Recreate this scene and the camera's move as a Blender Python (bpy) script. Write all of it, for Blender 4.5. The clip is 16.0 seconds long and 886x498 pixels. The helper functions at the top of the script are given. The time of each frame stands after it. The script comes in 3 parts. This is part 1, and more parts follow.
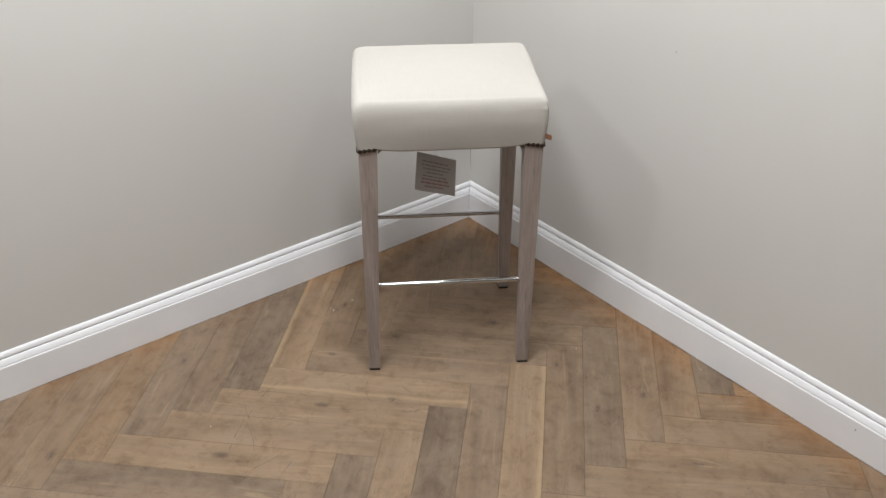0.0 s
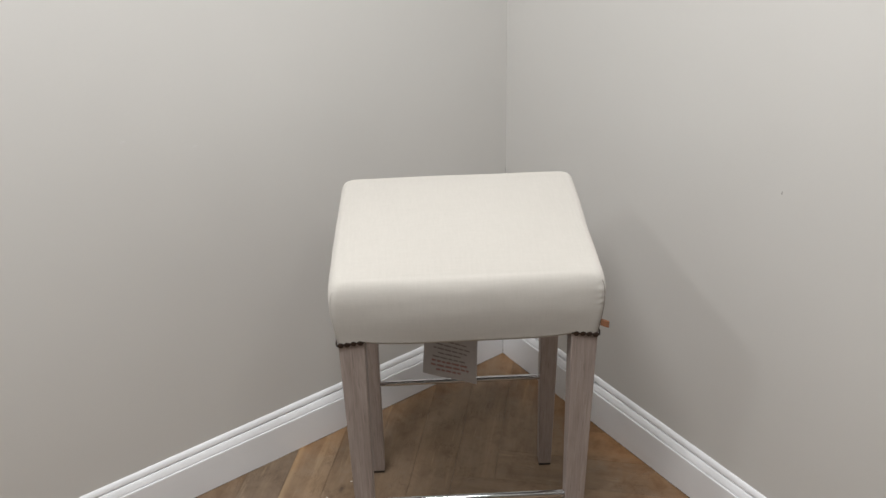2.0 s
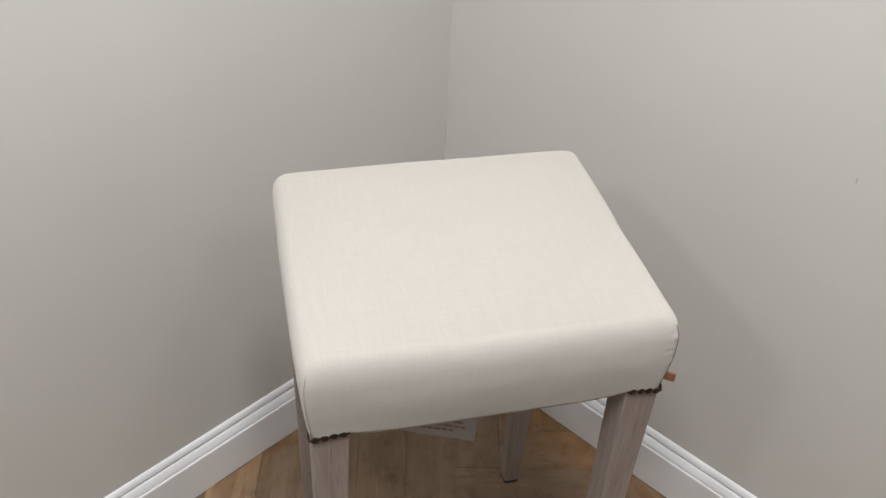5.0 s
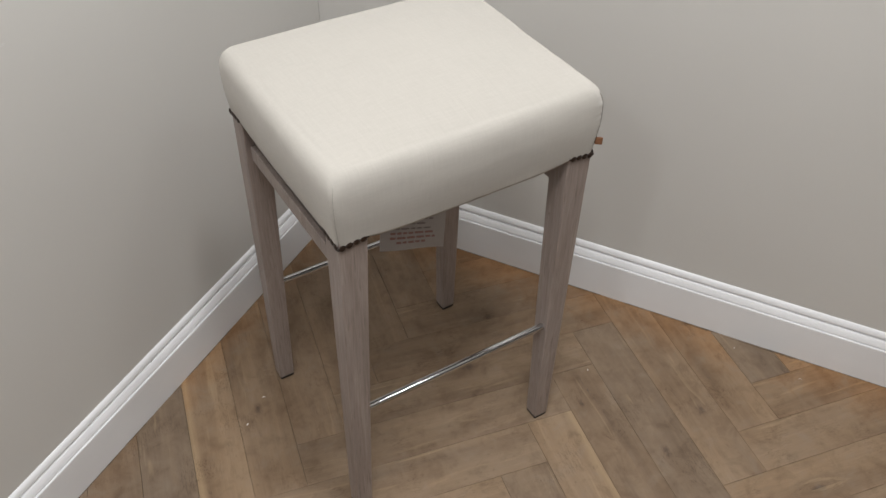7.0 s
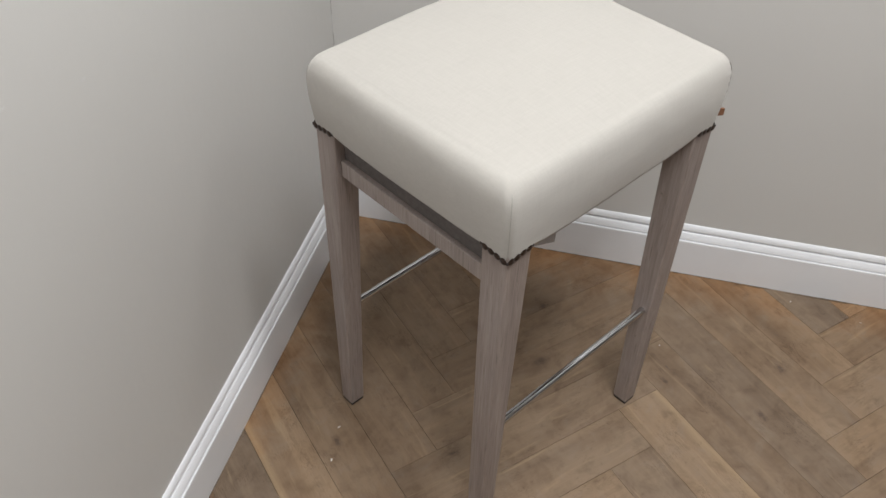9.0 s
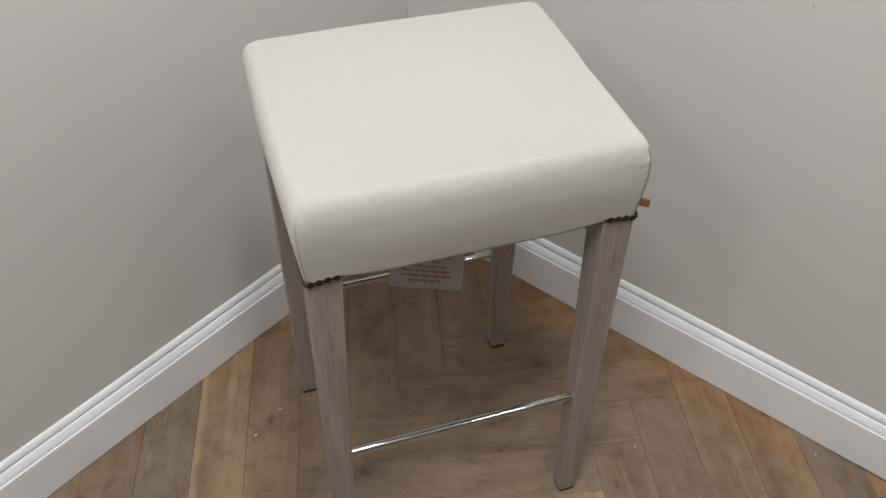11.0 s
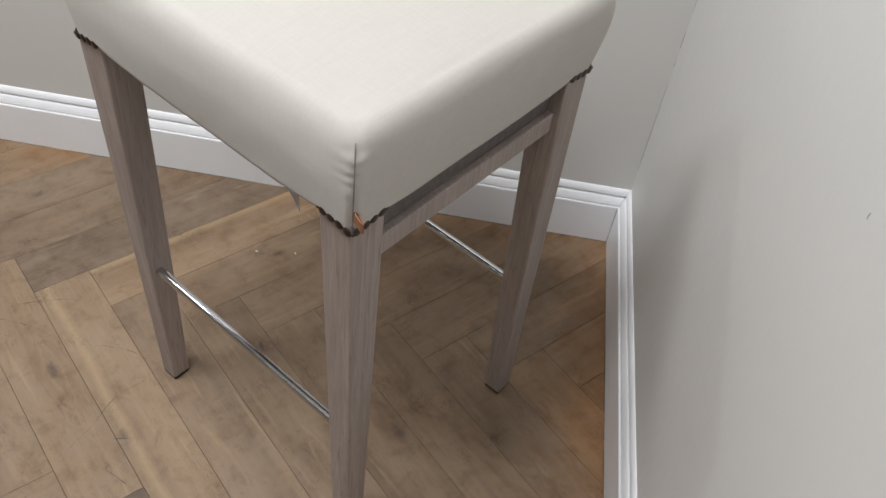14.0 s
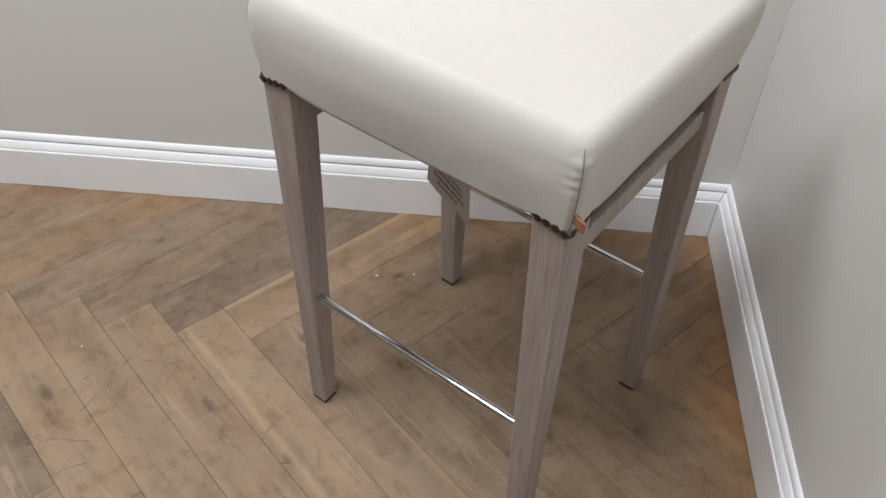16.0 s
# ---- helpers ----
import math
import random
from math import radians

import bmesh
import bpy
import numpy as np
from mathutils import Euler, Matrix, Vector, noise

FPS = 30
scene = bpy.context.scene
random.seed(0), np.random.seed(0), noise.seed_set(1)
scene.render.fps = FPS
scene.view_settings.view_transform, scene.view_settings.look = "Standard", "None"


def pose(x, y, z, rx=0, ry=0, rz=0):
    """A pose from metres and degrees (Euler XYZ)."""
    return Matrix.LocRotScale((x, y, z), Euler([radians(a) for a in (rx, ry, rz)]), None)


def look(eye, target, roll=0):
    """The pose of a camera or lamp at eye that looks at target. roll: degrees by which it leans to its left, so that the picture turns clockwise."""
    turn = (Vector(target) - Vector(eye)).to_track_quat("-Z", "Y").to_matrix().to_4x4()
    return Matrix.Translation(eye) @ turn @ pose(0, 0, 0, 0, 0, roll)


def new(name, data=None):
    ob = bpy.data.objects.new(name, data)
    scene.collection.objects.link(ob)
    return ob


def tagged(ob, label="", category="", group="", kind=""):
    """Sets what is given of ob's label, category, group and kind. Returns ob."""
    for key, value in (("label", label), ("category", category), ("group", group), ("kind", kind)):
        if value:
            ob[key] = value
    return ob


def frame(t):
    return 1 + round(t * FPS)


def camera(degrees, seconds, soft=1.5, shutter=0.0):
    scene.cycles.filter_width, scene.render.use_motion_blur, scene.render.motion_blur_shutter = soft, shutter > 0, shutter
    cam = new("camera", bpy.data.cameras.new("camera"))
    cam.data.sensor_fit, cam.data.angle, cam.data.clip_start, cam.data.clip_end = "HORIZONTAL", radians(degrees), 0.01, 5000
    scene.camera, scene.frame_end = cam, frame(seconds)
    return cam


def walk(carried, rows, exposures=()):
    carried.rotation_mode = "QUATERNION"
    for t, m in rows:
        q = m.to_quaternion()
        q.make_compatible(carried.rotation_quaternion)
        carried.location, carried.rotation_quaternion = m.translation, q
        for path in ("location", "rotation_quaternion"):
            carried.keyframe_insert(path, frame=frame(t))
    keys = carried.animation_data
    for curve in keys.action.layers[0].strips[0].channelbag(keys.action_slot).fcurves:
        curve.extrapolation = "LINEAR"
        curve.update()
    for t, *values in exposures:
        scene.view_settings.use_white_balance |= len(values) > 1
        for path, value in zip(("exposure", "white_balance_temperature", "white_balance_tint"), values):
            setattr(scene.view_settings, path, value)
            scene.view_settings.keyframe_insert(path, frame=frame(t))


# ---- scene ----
cam = camera(53.7, 16.0)

PATH = [
    (0, (-1.731, -2.068, 1.53), (-0.687, -0.729, 0.473), 0.1),
    (0.5, (-1.62, -1.97, 1.532), (-0.572, -0.633, 0.476), 0.2),
    (0.7, (-1.553, -1.93, 1.538), (-0.561, -0.647, 0.548), 0.2),
    (1, (-1.455, -1.867, 1.543), (-0.435, -0.491, 0.51), -0.4),
    (1.2, (-1.409, -1.841, 1.54), (-0.459, -0.513, 0.568), -1.0),
    (1.5, (-1.352, -1.775, 1.522), (-0.385, -0.352, 0.502), -1.7),
    (1.7, (-1.325, -1.707, 1.518), (-0.404, -0.357, 0.549), -1.6),
    (2, (-1.277, -1.578, 1.522), (-0.305, -0.153, 0.51), -1.8),
    (2.2, (-1.248, -1.492, 1.516), (-0.312, -0.149, 0.551), -1.4),
    (2.5, (-1.208, -1.402, 1.502), (-0.226, 0.005, 0.475), -1.4),
    (2.7, (-1.146, -1.349, 1.485), (-0.218, -0.024, 0.487), -1.2),
    (3, (-1.042, -1.291, 1.491), (-0.073, 0.094, 0.422), -0.9),
    (3.2, (-0.988, -1.27, 1.463), (-0.003, 0.109, 0.4), -0.2),
    (5.3, (-1.196, -0.999, 1.44), (0.015, -0.021, 0.183), 3.9),
    (5.5, (-1.215, -0.973, 1.427), (0.013, -0.054, 0.144), 4.4),
    (5.8, (-1.25, -0.985, 1.413), (-0.059, -0.206, 0.153), 5.4),
    (6, (-1.279, -1.0, 1.413), (0.006, -0.226, 0.09), 5.5),
    (6.2, (-1.311, -1.013, 1.411), (-0.064, -0.318, 0.156), 4.7),
    (6.5, (-1.39, -1.035, 1.413), (-0.05, -0.37, 0.085), 2.5),
    (6.7, (-1.442, -1.043, 1.421), (-0.167, -0.434, 0.152), 1.5),
    (7, (-1.499, -1.008, 1.443), (-0.147, -0.379, 0.11), 0.9),
    (7.2, (-1.524, -0.945, 1.444), (-0.208, -0.378, 0.196), 0.4),
    (7.5, (-1.54, -0.816, 1.431), (-0.133, -0.328, 0.095), 0.1),
    (7.7, (-1.55, -0.747, 1.428), (-0.199, -0.344, 0.154), 0.6),
    (8, (-1.559, -0.684, 1.423), (-0.134, -0.288, 0.076), 1.0),
    (8.5, (-1.545, -0.635, 1.428), (-0.124, -0.274, 0.067), 1.1),
    (8.7, (-1.538, -0.605, 1.415), (-0.115, -0.274, 0.049), 1.3),
    (10.8, (-1.328, -1.069, 1.376), (-0.147, -0.173, 0.031), -2.6),
    (11, (-1.236, -1.101, 1.391), (-0.088, -0.172, 0.042), 0.6),
    (11.2, (-1.158, -1.104, 1.38), (-0.074, -0.218, 0.096), 4.9),
    (11.5, (-1.037, -1.142, 1.381), (-0.03, -0.095, 0.006), 5.1),
    (11.7, (-0.946, -1.2, 1.37), (-0.132, -0.081, 0.069), 4.7),
    (12, (-0.804, -1.283, 1.373), (-0.217, 0.041, -0.006), 3.3),
    (12.3, (-0.688, -1.321, 1.359), (-0.31, -0.005, 0.041), 2.3),
    (12.5, (-0.621, -1.317, 1.341), (-0.293, 0.071, -0.061), 3.0),
    (12.8, (-0.517, -1.316, 1.342), (-0.312, 0.006, -0.007), 4.0),
    (13, (-0.454, -1.324, 1.327), (-0.345, 0.076, -0.097), 5.0),
    (13.2, (-0.393, -1.33, 1.309), (-0.383, -0.005, -0.052), 5.7),
    (13.5, (-0.343, -1.324, 1.275), (-0.363, 0.065, -0.163), 6.5),
    (13.7, (-0.327, -1.31, 1.25), (-0.347, 0.007, -0.12), 7.1),
    (14, (-0.301, -1.304, 1.238), (-0.347, 0.081, -0.204), 8.3),
    (14.3, (-0.277, -1.297, 1.242), (-0.341, 0.022, -0.124), 8.3),
    (14.5, (-0.277, -1.302, 1.239), (-0.358, 0.089, -0.196), 8.1),
    (15, (-0.277, -1.306, 1.224), (-0.398, 0.09, -0.203), 8.2),
    (15.5, (-0.313, -1.321, 1.221), (-0.475, 0.072, -0.205), 7.1),
    (15.7, (-0.365, -1.345, 1.232), (-0.522, -0.018, -0.119), 5.4),
    (16, (-0.493, -1.382, 1.254), (-0.573, 0.039, -0.152), 2.2),
]
LIGHT = [(0, -0.20, 6550, 10), (1, -0.28, 6500, 10), (2, -0.42, 6630, 10), (3, -0.41, 6590, 10), (5.5, -0.47, 6650, 10), (7, -0.50, 6670, 10), (8.5, -0.42, 6530, 10),
         (11, -0.53, 6600, 10), (12.5, -0.58, 6680, 10), (13, -0.54, 6600, 10), (13.5, -0.38, 6500, 10), (14, -0.23, 6430, 10), (14.5, -0.18, 6400, 10), (15.5, -0.15, 6400, 10), (16, -0.17, 6400, 10)]

walk(cam, [(t, look(eye, target, roll)) for t, eye, target, roll in PATH], LIGHT)

# ---- world and lights ----
world = bpy.data.worlds.new("World")
scene.world = world
world.use_nodes = True
world.node_tree.nodes["Background"].inputs[0].default_value = (1.0, 0.95, 0.9, 1)
world.node_tree.nodes["Background"].inputs[1].default_value = 0.02

CEIL = 2.7
ROOM = 4.4


def ceiling_lamp(x, y, size, watts, colour=(0.953, 0.975, 1.0)):
    data = bpy.data.lights.new("overhead_light", "AREA")
    data.shape, data.size, data.energy, data.color = "DISK", size, watts, colour
    ob = new("overhead_light", data)
    ob.matrix_world = pose(x, y, CEIL - 0.02)
    return ob


# first three follow the cast shadows; the last is added to brighten wall_east
for lx, ly, size, watts in ((-0.80, -0.95, 0.32, 33), (-1.47, -0.92, 0.54, 38), (-2.75, -0.50, 0.26, 18), (-0.62, -2.05, 0.30, 8)):
    ceiling_lamp(lx, ly, size, watts)
# unseen strips added for soft fill and long glints on the chrome rods
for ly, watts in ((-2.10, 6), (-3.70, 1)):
    strip = bpy.data.lights.new("fill_strip", "AREA")
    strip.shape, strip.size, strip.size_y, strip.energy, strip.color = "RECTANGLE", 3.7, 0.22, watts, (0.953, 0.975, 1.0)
    new("fill_strip", strip).matrix_world = pose(-2.1, ly, CEIL - 0.02)


# ---- material helpers ----
def material(name, rough=0.5, metal=0.0, colour=(0.5, 0.5, 0.5)):
    m = bpy.data.materials.new(name)
    m.use_nodes = True
    b = m.node_tree.nodes["Principled BSDF"]
    b.inputs["Roughness"].default_value = rough
    b.inputs["Metallic"].default_value = metal
    b.inputs["Base Color"].default_value = (*colour, 1)
    return m, m.node_tree, b


def add(nt, kind, ins=None, **props):
    n = nt.nodes.new(kind)
    for k, v in props.items():
        if k == "op":
            n.operation = v
        elif k == "blend":
            n.data_type, n.blend_type = "RGBA", v
        elif k == "attr":
            n.attribute_type, n.attribute_name = "OBJECT", v
    for k, v in (ins or {}).items():
        if isinstance(v, bpy.types.NodeSocket):
            nt.links.new(v, n.inputs[k])
        else:
            n.inputs[k].default_value = v
    return n


def mth(nt, op, a, b=0.0, c=0.0):
    return add(nt, "ShaderNodeMath", {0: a, 1: b, 2: c}, op=op).outputs[0]


def mix(nt, f, a, b, blend="MIX"):
    n = nt.nodes.new("ShaderNodeMix")
    n.data_type, n.blend_type = "RGBA", blend
    for k, v in ((0, f), (6, a), (7, b)):
        if isinstance(v, bpy.types.NodeSocket):
            nt.links.new(v, n.inputs[k])
        else:
            n.inputs[k].default_value = v if k == 0 else (*v, 1)[:4]
    return n.outputs[2]


def ramp(nt, f, lo, hi, a=0.0, b=1.0):
    n = add(nt, "ShaderNodeMapRange", {0: f, 1: lo, 2: hi, 3: a, 4: b})
    return n.outputs[0]


def noise_of(nt, vec, scale, detail=4.0, rough=0.55, dist=0.0):
    return add(nt, "ShaderNodeTexNoise", {"Vector": vec, "Scale": scale, "Detail": detail, "Roughness": rough, "Distortion": dist}).outputs[0]


def scaled(nt, vec, x, y, z):
    return add(nt, "ShaderNodeVectorMath", {0: vec, 1: (x, y, z)}, op="MULTIPLY").outputs[0]


def bump(nt, b, height, strength, distance=0.001):
    n = add(nt, "ShaderNodeBump", {"Height": height, "Strength": strength, "Distance": distance})
    nt.links.new(n.outputs[0], b.inputs["Normal"])


def coords(nt):
    return add(nt, "ShaderNodeTexCoord").outputs["Object"]


# ---- materials ----
def wall_paint():
    m, nt, b = material("wall_paint", 0.42)
    c = coords(nt)
    big = noise_of(nt, c, 1.3, 3)
    fine = noise_of(nt, c, 420, 2)
    roll = noise_of(nt, scaled(nt, c, 1, 1, 0.35), 90, 3)
    col = mix(nt, ramp(nt, big, 0.3, 0.7), (0.605, 0.593, 0.568), (0.633, 0.621, 0.596))
    nt.links.new(col, b.inputs["Base Color"])
    nt.links.new(ramp(nt, roll, 0.3, 0.7, 0.38, 0.5), b.inputs["Roughness"])
    bump(nt, b, mth(nt, "ADD", fine, mth(nt, "MULTIPLY", roll, 1.5)), 0.12, 0.0006)
    return m


def trim_paint():
    m, nt, b = material("trim_paint", 0.32)
    c = coords(nt)
    big = noise_of(nt, c, 5, 4)
    dirt = noise_of(nt, c, 38, 5, 0.7)
    col = mix(nt, ramp(nt, big, 0.35, 0.7), (0.86, 0.866, 0.882), (0.81, 0.816, 0.832))
    col = mix(nt, ramp(nt, dirt, 0.66, 0.80, 0.0, 0.35), col, (0.45, 0.42, 0.38))
    nt.links.new(col, b.inputs["Base Color"])
    bump(nt, b, noise_of(nt, c, 160, 3), 0.1, 0.0006)
    return m


def ceiling_paint():
    # greyed below white to hold back bounced light
    m, nt, b = material("ceiling_paint", 0.8, 0, (0.66, 0.65, 0.63))
    bump(nt, b, noise_of(nt, coords(nt), 150, 3), 0.15, 0.001)
    return m


def plank_oak():
    m, nt, b = material("plank_oak", 0.45)
    uv = add(nt, "ShaderNodeUVMap").outputs[0]
    uv.node.uv_map = "plank"
    rnd_o = add(nt, "ShaderNodeObjectInfo").outputs["Random"]
    rnd_i = add(nt, "ShaderNodeNewGeometry").outputs["Random Per Island"]
    tone = add(nt, "ShaderNodeAttribute", attr="tone").outputs["Fac"]
    warm = add(nt, "ShaderNodeAttribute", attr="warm").outputs["Fac"]
    knot = add(nt, "ShaderNodeAttribute", attr="knot").outputs["Vector"]
    seed = mth(nt, "MULTIPLY", mth(nt, "ADD", rnd_o, rnd_i), 37.0)
    off = add(nt, "ShaderNodeCombineXYZ", {0: mth(nt, "MULTIPLY", seed, 3.1), 1: seed, 2: mth(nt, "MULTIPLY", seed, 1.7)}).outputs[0]
    # knot: an oval dark eye round which the grain bends
    sep = add(nt, "ShaderNodeSeparateXYZ", {0: uv})
    ks = add(nt, "ShaderNodeSeparateXYZ", {0: knot})
    du = mth(nt, "MULTIPLY", mth(nt, "SUBTRACT", sep.outputs[0], ks.outputs[0]), 0.55)
    dv = mth(nt, "SUBTRACT", sep.outputs[1], ks.outputs[1])
    dist = mth(nt, "SQRT", mth(nt, "ADD", mth(nt, "MULTIPLY", du, du), mth(nt, "MULTIPLY", dv, dv)))
    wob = mth(nt, "MULTIPLY", mth(nt, "SUBTRACT", noise_of(nt, uv, 110, 4, 0.65), 0.5), 0.018)
    dist = mth(nt, "ADD", dist, wob)
    eye = ramp(nt, mth(nt, "DIVIDE", dist, mth(nt, "MAXIMUM", ks.outputs[2], 0.0001)), 0.25, 1.3, 1.0, 0.0)
    near = ramp(nt, mth(nt, "DIVIDE", dist, mth(nt, "MAXIMUM", ks.outputs[2], 0.0001)), 0.8, 4.5, 1.0, 0.0)
    bend = mth(nt, "MULTIPLY", near, mth(nt, "MULTIPLY", mth(nt, "SIGN", dv), 0.012))
    v2 = mth(nt, "SUBTRACT", sep.outputs[1], bend)
    guv = add(nt, "ShaderNodeCombineXYZ", {0: sep.outputs[0], 1: v2}).outputs[0]
    g = add(nt, "ShaderNodeVectorMath", {0: guv, 1: off}, op="ADD").outputs[0]
    # grain: slow waves, growth lines, fine pores
    slow = noise_of(nt, scaled(nt, g, 2.2, 11, 1), 1.0, 3, 0.5, 0.6)
    cath = noise_of(nt, scaled(nt, g, 3.0, 34, 1), 1.0, 4, 0.6, 1.2)
    pores = noise_of(nt, scaled(nt, g, 26, 620, 1), 1.0, 3, 0.6)
    blot = noise_of(nt, scaled(nt, g, 9, 14, 1), 1.0, 4, 0.6)
    spot = noise_of(nt, scaled(nt, g, 40, 70, 1), 1.0, 3, 0.6)
    t = mth(nt, "ADD", tone, mth(nt, "MULTIPLY", mth(nt, "SUBTRACT", rnd_i, 0.5), 0.5))
    lvl = mth(nt, "ADD", 0.47, mth(nt, "MULTIPLY", t, 0.20))
    lvl = mth(nt, "ADD", lvl, mth(nt, "MULTIPLY", mth(nt, "SUBTRACT", slow, 0.5), 0.55))
    lvl = mth(nt, "ADD", lvl, mth(nt, "MULTIPLY", mth(nt, "SUBTRACT", cath, 0.5), 0.42))
    lvl = mth(nt, "ADD", lvl, mth(nt, "MULTIPLY", mth(nt, "SUBTRACT", pores, 0.5), 0.22))
    lvl = mth(nt, "ADD", lvl, mth(nt, "MULTIPLY", mth(nt, "SUBTRACT", blot, 0.5), 0.30))
    cr = nt.nodes.new("ShaderNodeValToRGB")
    nt.links.new(lvl, cr.inputs[0])
    e = cr.color_ramp.elements
    e[0].position, e[0].color = 0.0, (0.080, 0.057, 0.041, 1)
    e[1].position, e[1].color = 1.0, (0.358, 0.267, 0.180, 1)
    k = cr.color_ramp.elements.new(0.45)
    k.color = (0.204, 0.145, 0.097, 1)
    col = mix(nt, ramp(nt, warm, -1.0, 1.0), (0.955, 0.995, 1.06), (1.09, 0.99, 0.87))
    col = mix(nt, 1.0, cr.outputs[0], col, "MULTIPLY")
    wash = ramp(nt, blot, 0.45, 0.75, 0.0, 0.30)
    col = mix(nt, wash, col, (0.240, 0.188, 0.142))
    col = mix(nt, ramp(nt, spot, 0.70, 0.80, 0.0, 0.45), col, (0.09, 0.065, 0.05))
    col = mix(nt, mth(nt, "MULTIPLY", near, 0.22), col, (0.13, 0.085, 0.055))
    col = mix(nt, mth(nt, "MULTIPLY", eye, 0.6), col, (0.07, 0.052, 0.042))
    pos = add(nt, "ShaderNodeNewGeometry").outputs["Position"]
    cloud = noise_of(nt, scaled(nt, pos, 1, 1, 0), 23, 5, 0.68, 0.5)
    grime = noise_of(nt, scaled(nt, pos, 1, 1, 0), 85, 4, 0.65, 0.3)
    col = mix(nt, ramp(nt, cloud, 0.50, 0.70, 0.0, 0.6), col, mix(nt, 1.0, col, (0.62, 0.58, 0.55), "MULTIPLY"))
    col = mix(nt, ramp(nt, cloud, 0.46, 0.30, 0.0, 0.28), col, (0.255, 0.205, 0.165))
    col = mix(nt, ramp(nt, grime, 0.62, 0.76, 0.0, 0.5), col, mix(nt, 1.0, col, (0.52, 0.48, 0.45), "MULTIPLY"))
    sap = add(nt, "ShaderNodeAttribute", attr="sap").outputs["Fac"]
    drift = mth(nt, "MULTIPLY", mth(nt, "SUBTRACT", noise_of(nt, scaled(nt, g, 7, 1, 1), 1.0, 2), 0.5), 0.018)
    off_sap = mth(nt, "ABSOLUTE", mth(nt, "SUBTRACT", mth(nt, "ADD", sep.outputs[1], drift), sap))
    col = mix(nt, ramp(nt, off_sap, 0.001, 0.0110, 0.55, 0.0), col, (0.38, 0.275, 0.165))
    # short checks and scratches along and across the grain
    crackn = noise_of(nt, scaled(nt, g, 16, 75, 1), 1.0, 5, 0.7, 2.2)
    crack = ramp(nt, mth(nt, "ABSOLUTE", mth(nt, "SUBTRACT", crackn, 0.5)), 0.004, 0.022, 1.0, 0.0)
    patch = ramp(nt, noise_of(nt, scaled(nt, pos, 1, 1, 0), 14, 4, 0.6), 0.50, 0.64)
    col = mix(nt, mth(nt, "MULTIPLY", mth(nt, "MULTIPLY", crack, patch), 0.75), col, mix(nt, 1.0, col, (0.42, 0.37, 0.34), "MULTIPLY"))
    pale = ramp(nt, noise_of(nt, scaled(nt, g, 5, 60, 1), 1.0, 3, 0.5, 0.8), 0.63, 0.74, 0.0, 0.40)
    col = mix(nt, pale, col, (0.36, 0.265, 0.165))
    # the finish is less worn and greyed along the skirting
    place = add(nt, "ShaderNodeSeparateXYZ", {0: pos})
    edge = mth(nt, "ADD", mth(nt, "MAXIMUM", place.outputs[0], mth(nt, "SUBTRACT", place.outputs[1], 0.04)), mth(nt, "MULTIPLY", mth(nt, "SUBTRACT", cloud, 0.5), 0.16))
    col = mix(nt, mth(nt, "MULTIPLY", ramp(nt, edge, -0.13, -0.02, 0.0, 0.75), ramp(nt, warm, -0.45, 0.15)), col, mix(nt, 1.0, col, (1.20, 0.93, 0.66), "MULTIPLY"))
    nt.links.new(col, b.inputs["Base Color"])
    nt.links.new(ramp(nt, blot, 0.3, 0.7, 0.40, 0.55), b.inputs["Roughness"])
    h = mth(nt, "ADD", pores, mth(nt, "MULTIPLY", cath, 0.8))
    b.inputs["Specular IOR Level"].default_value = 0.22
    bump(nt, b, h, 0.25, 0.0008)
    return m


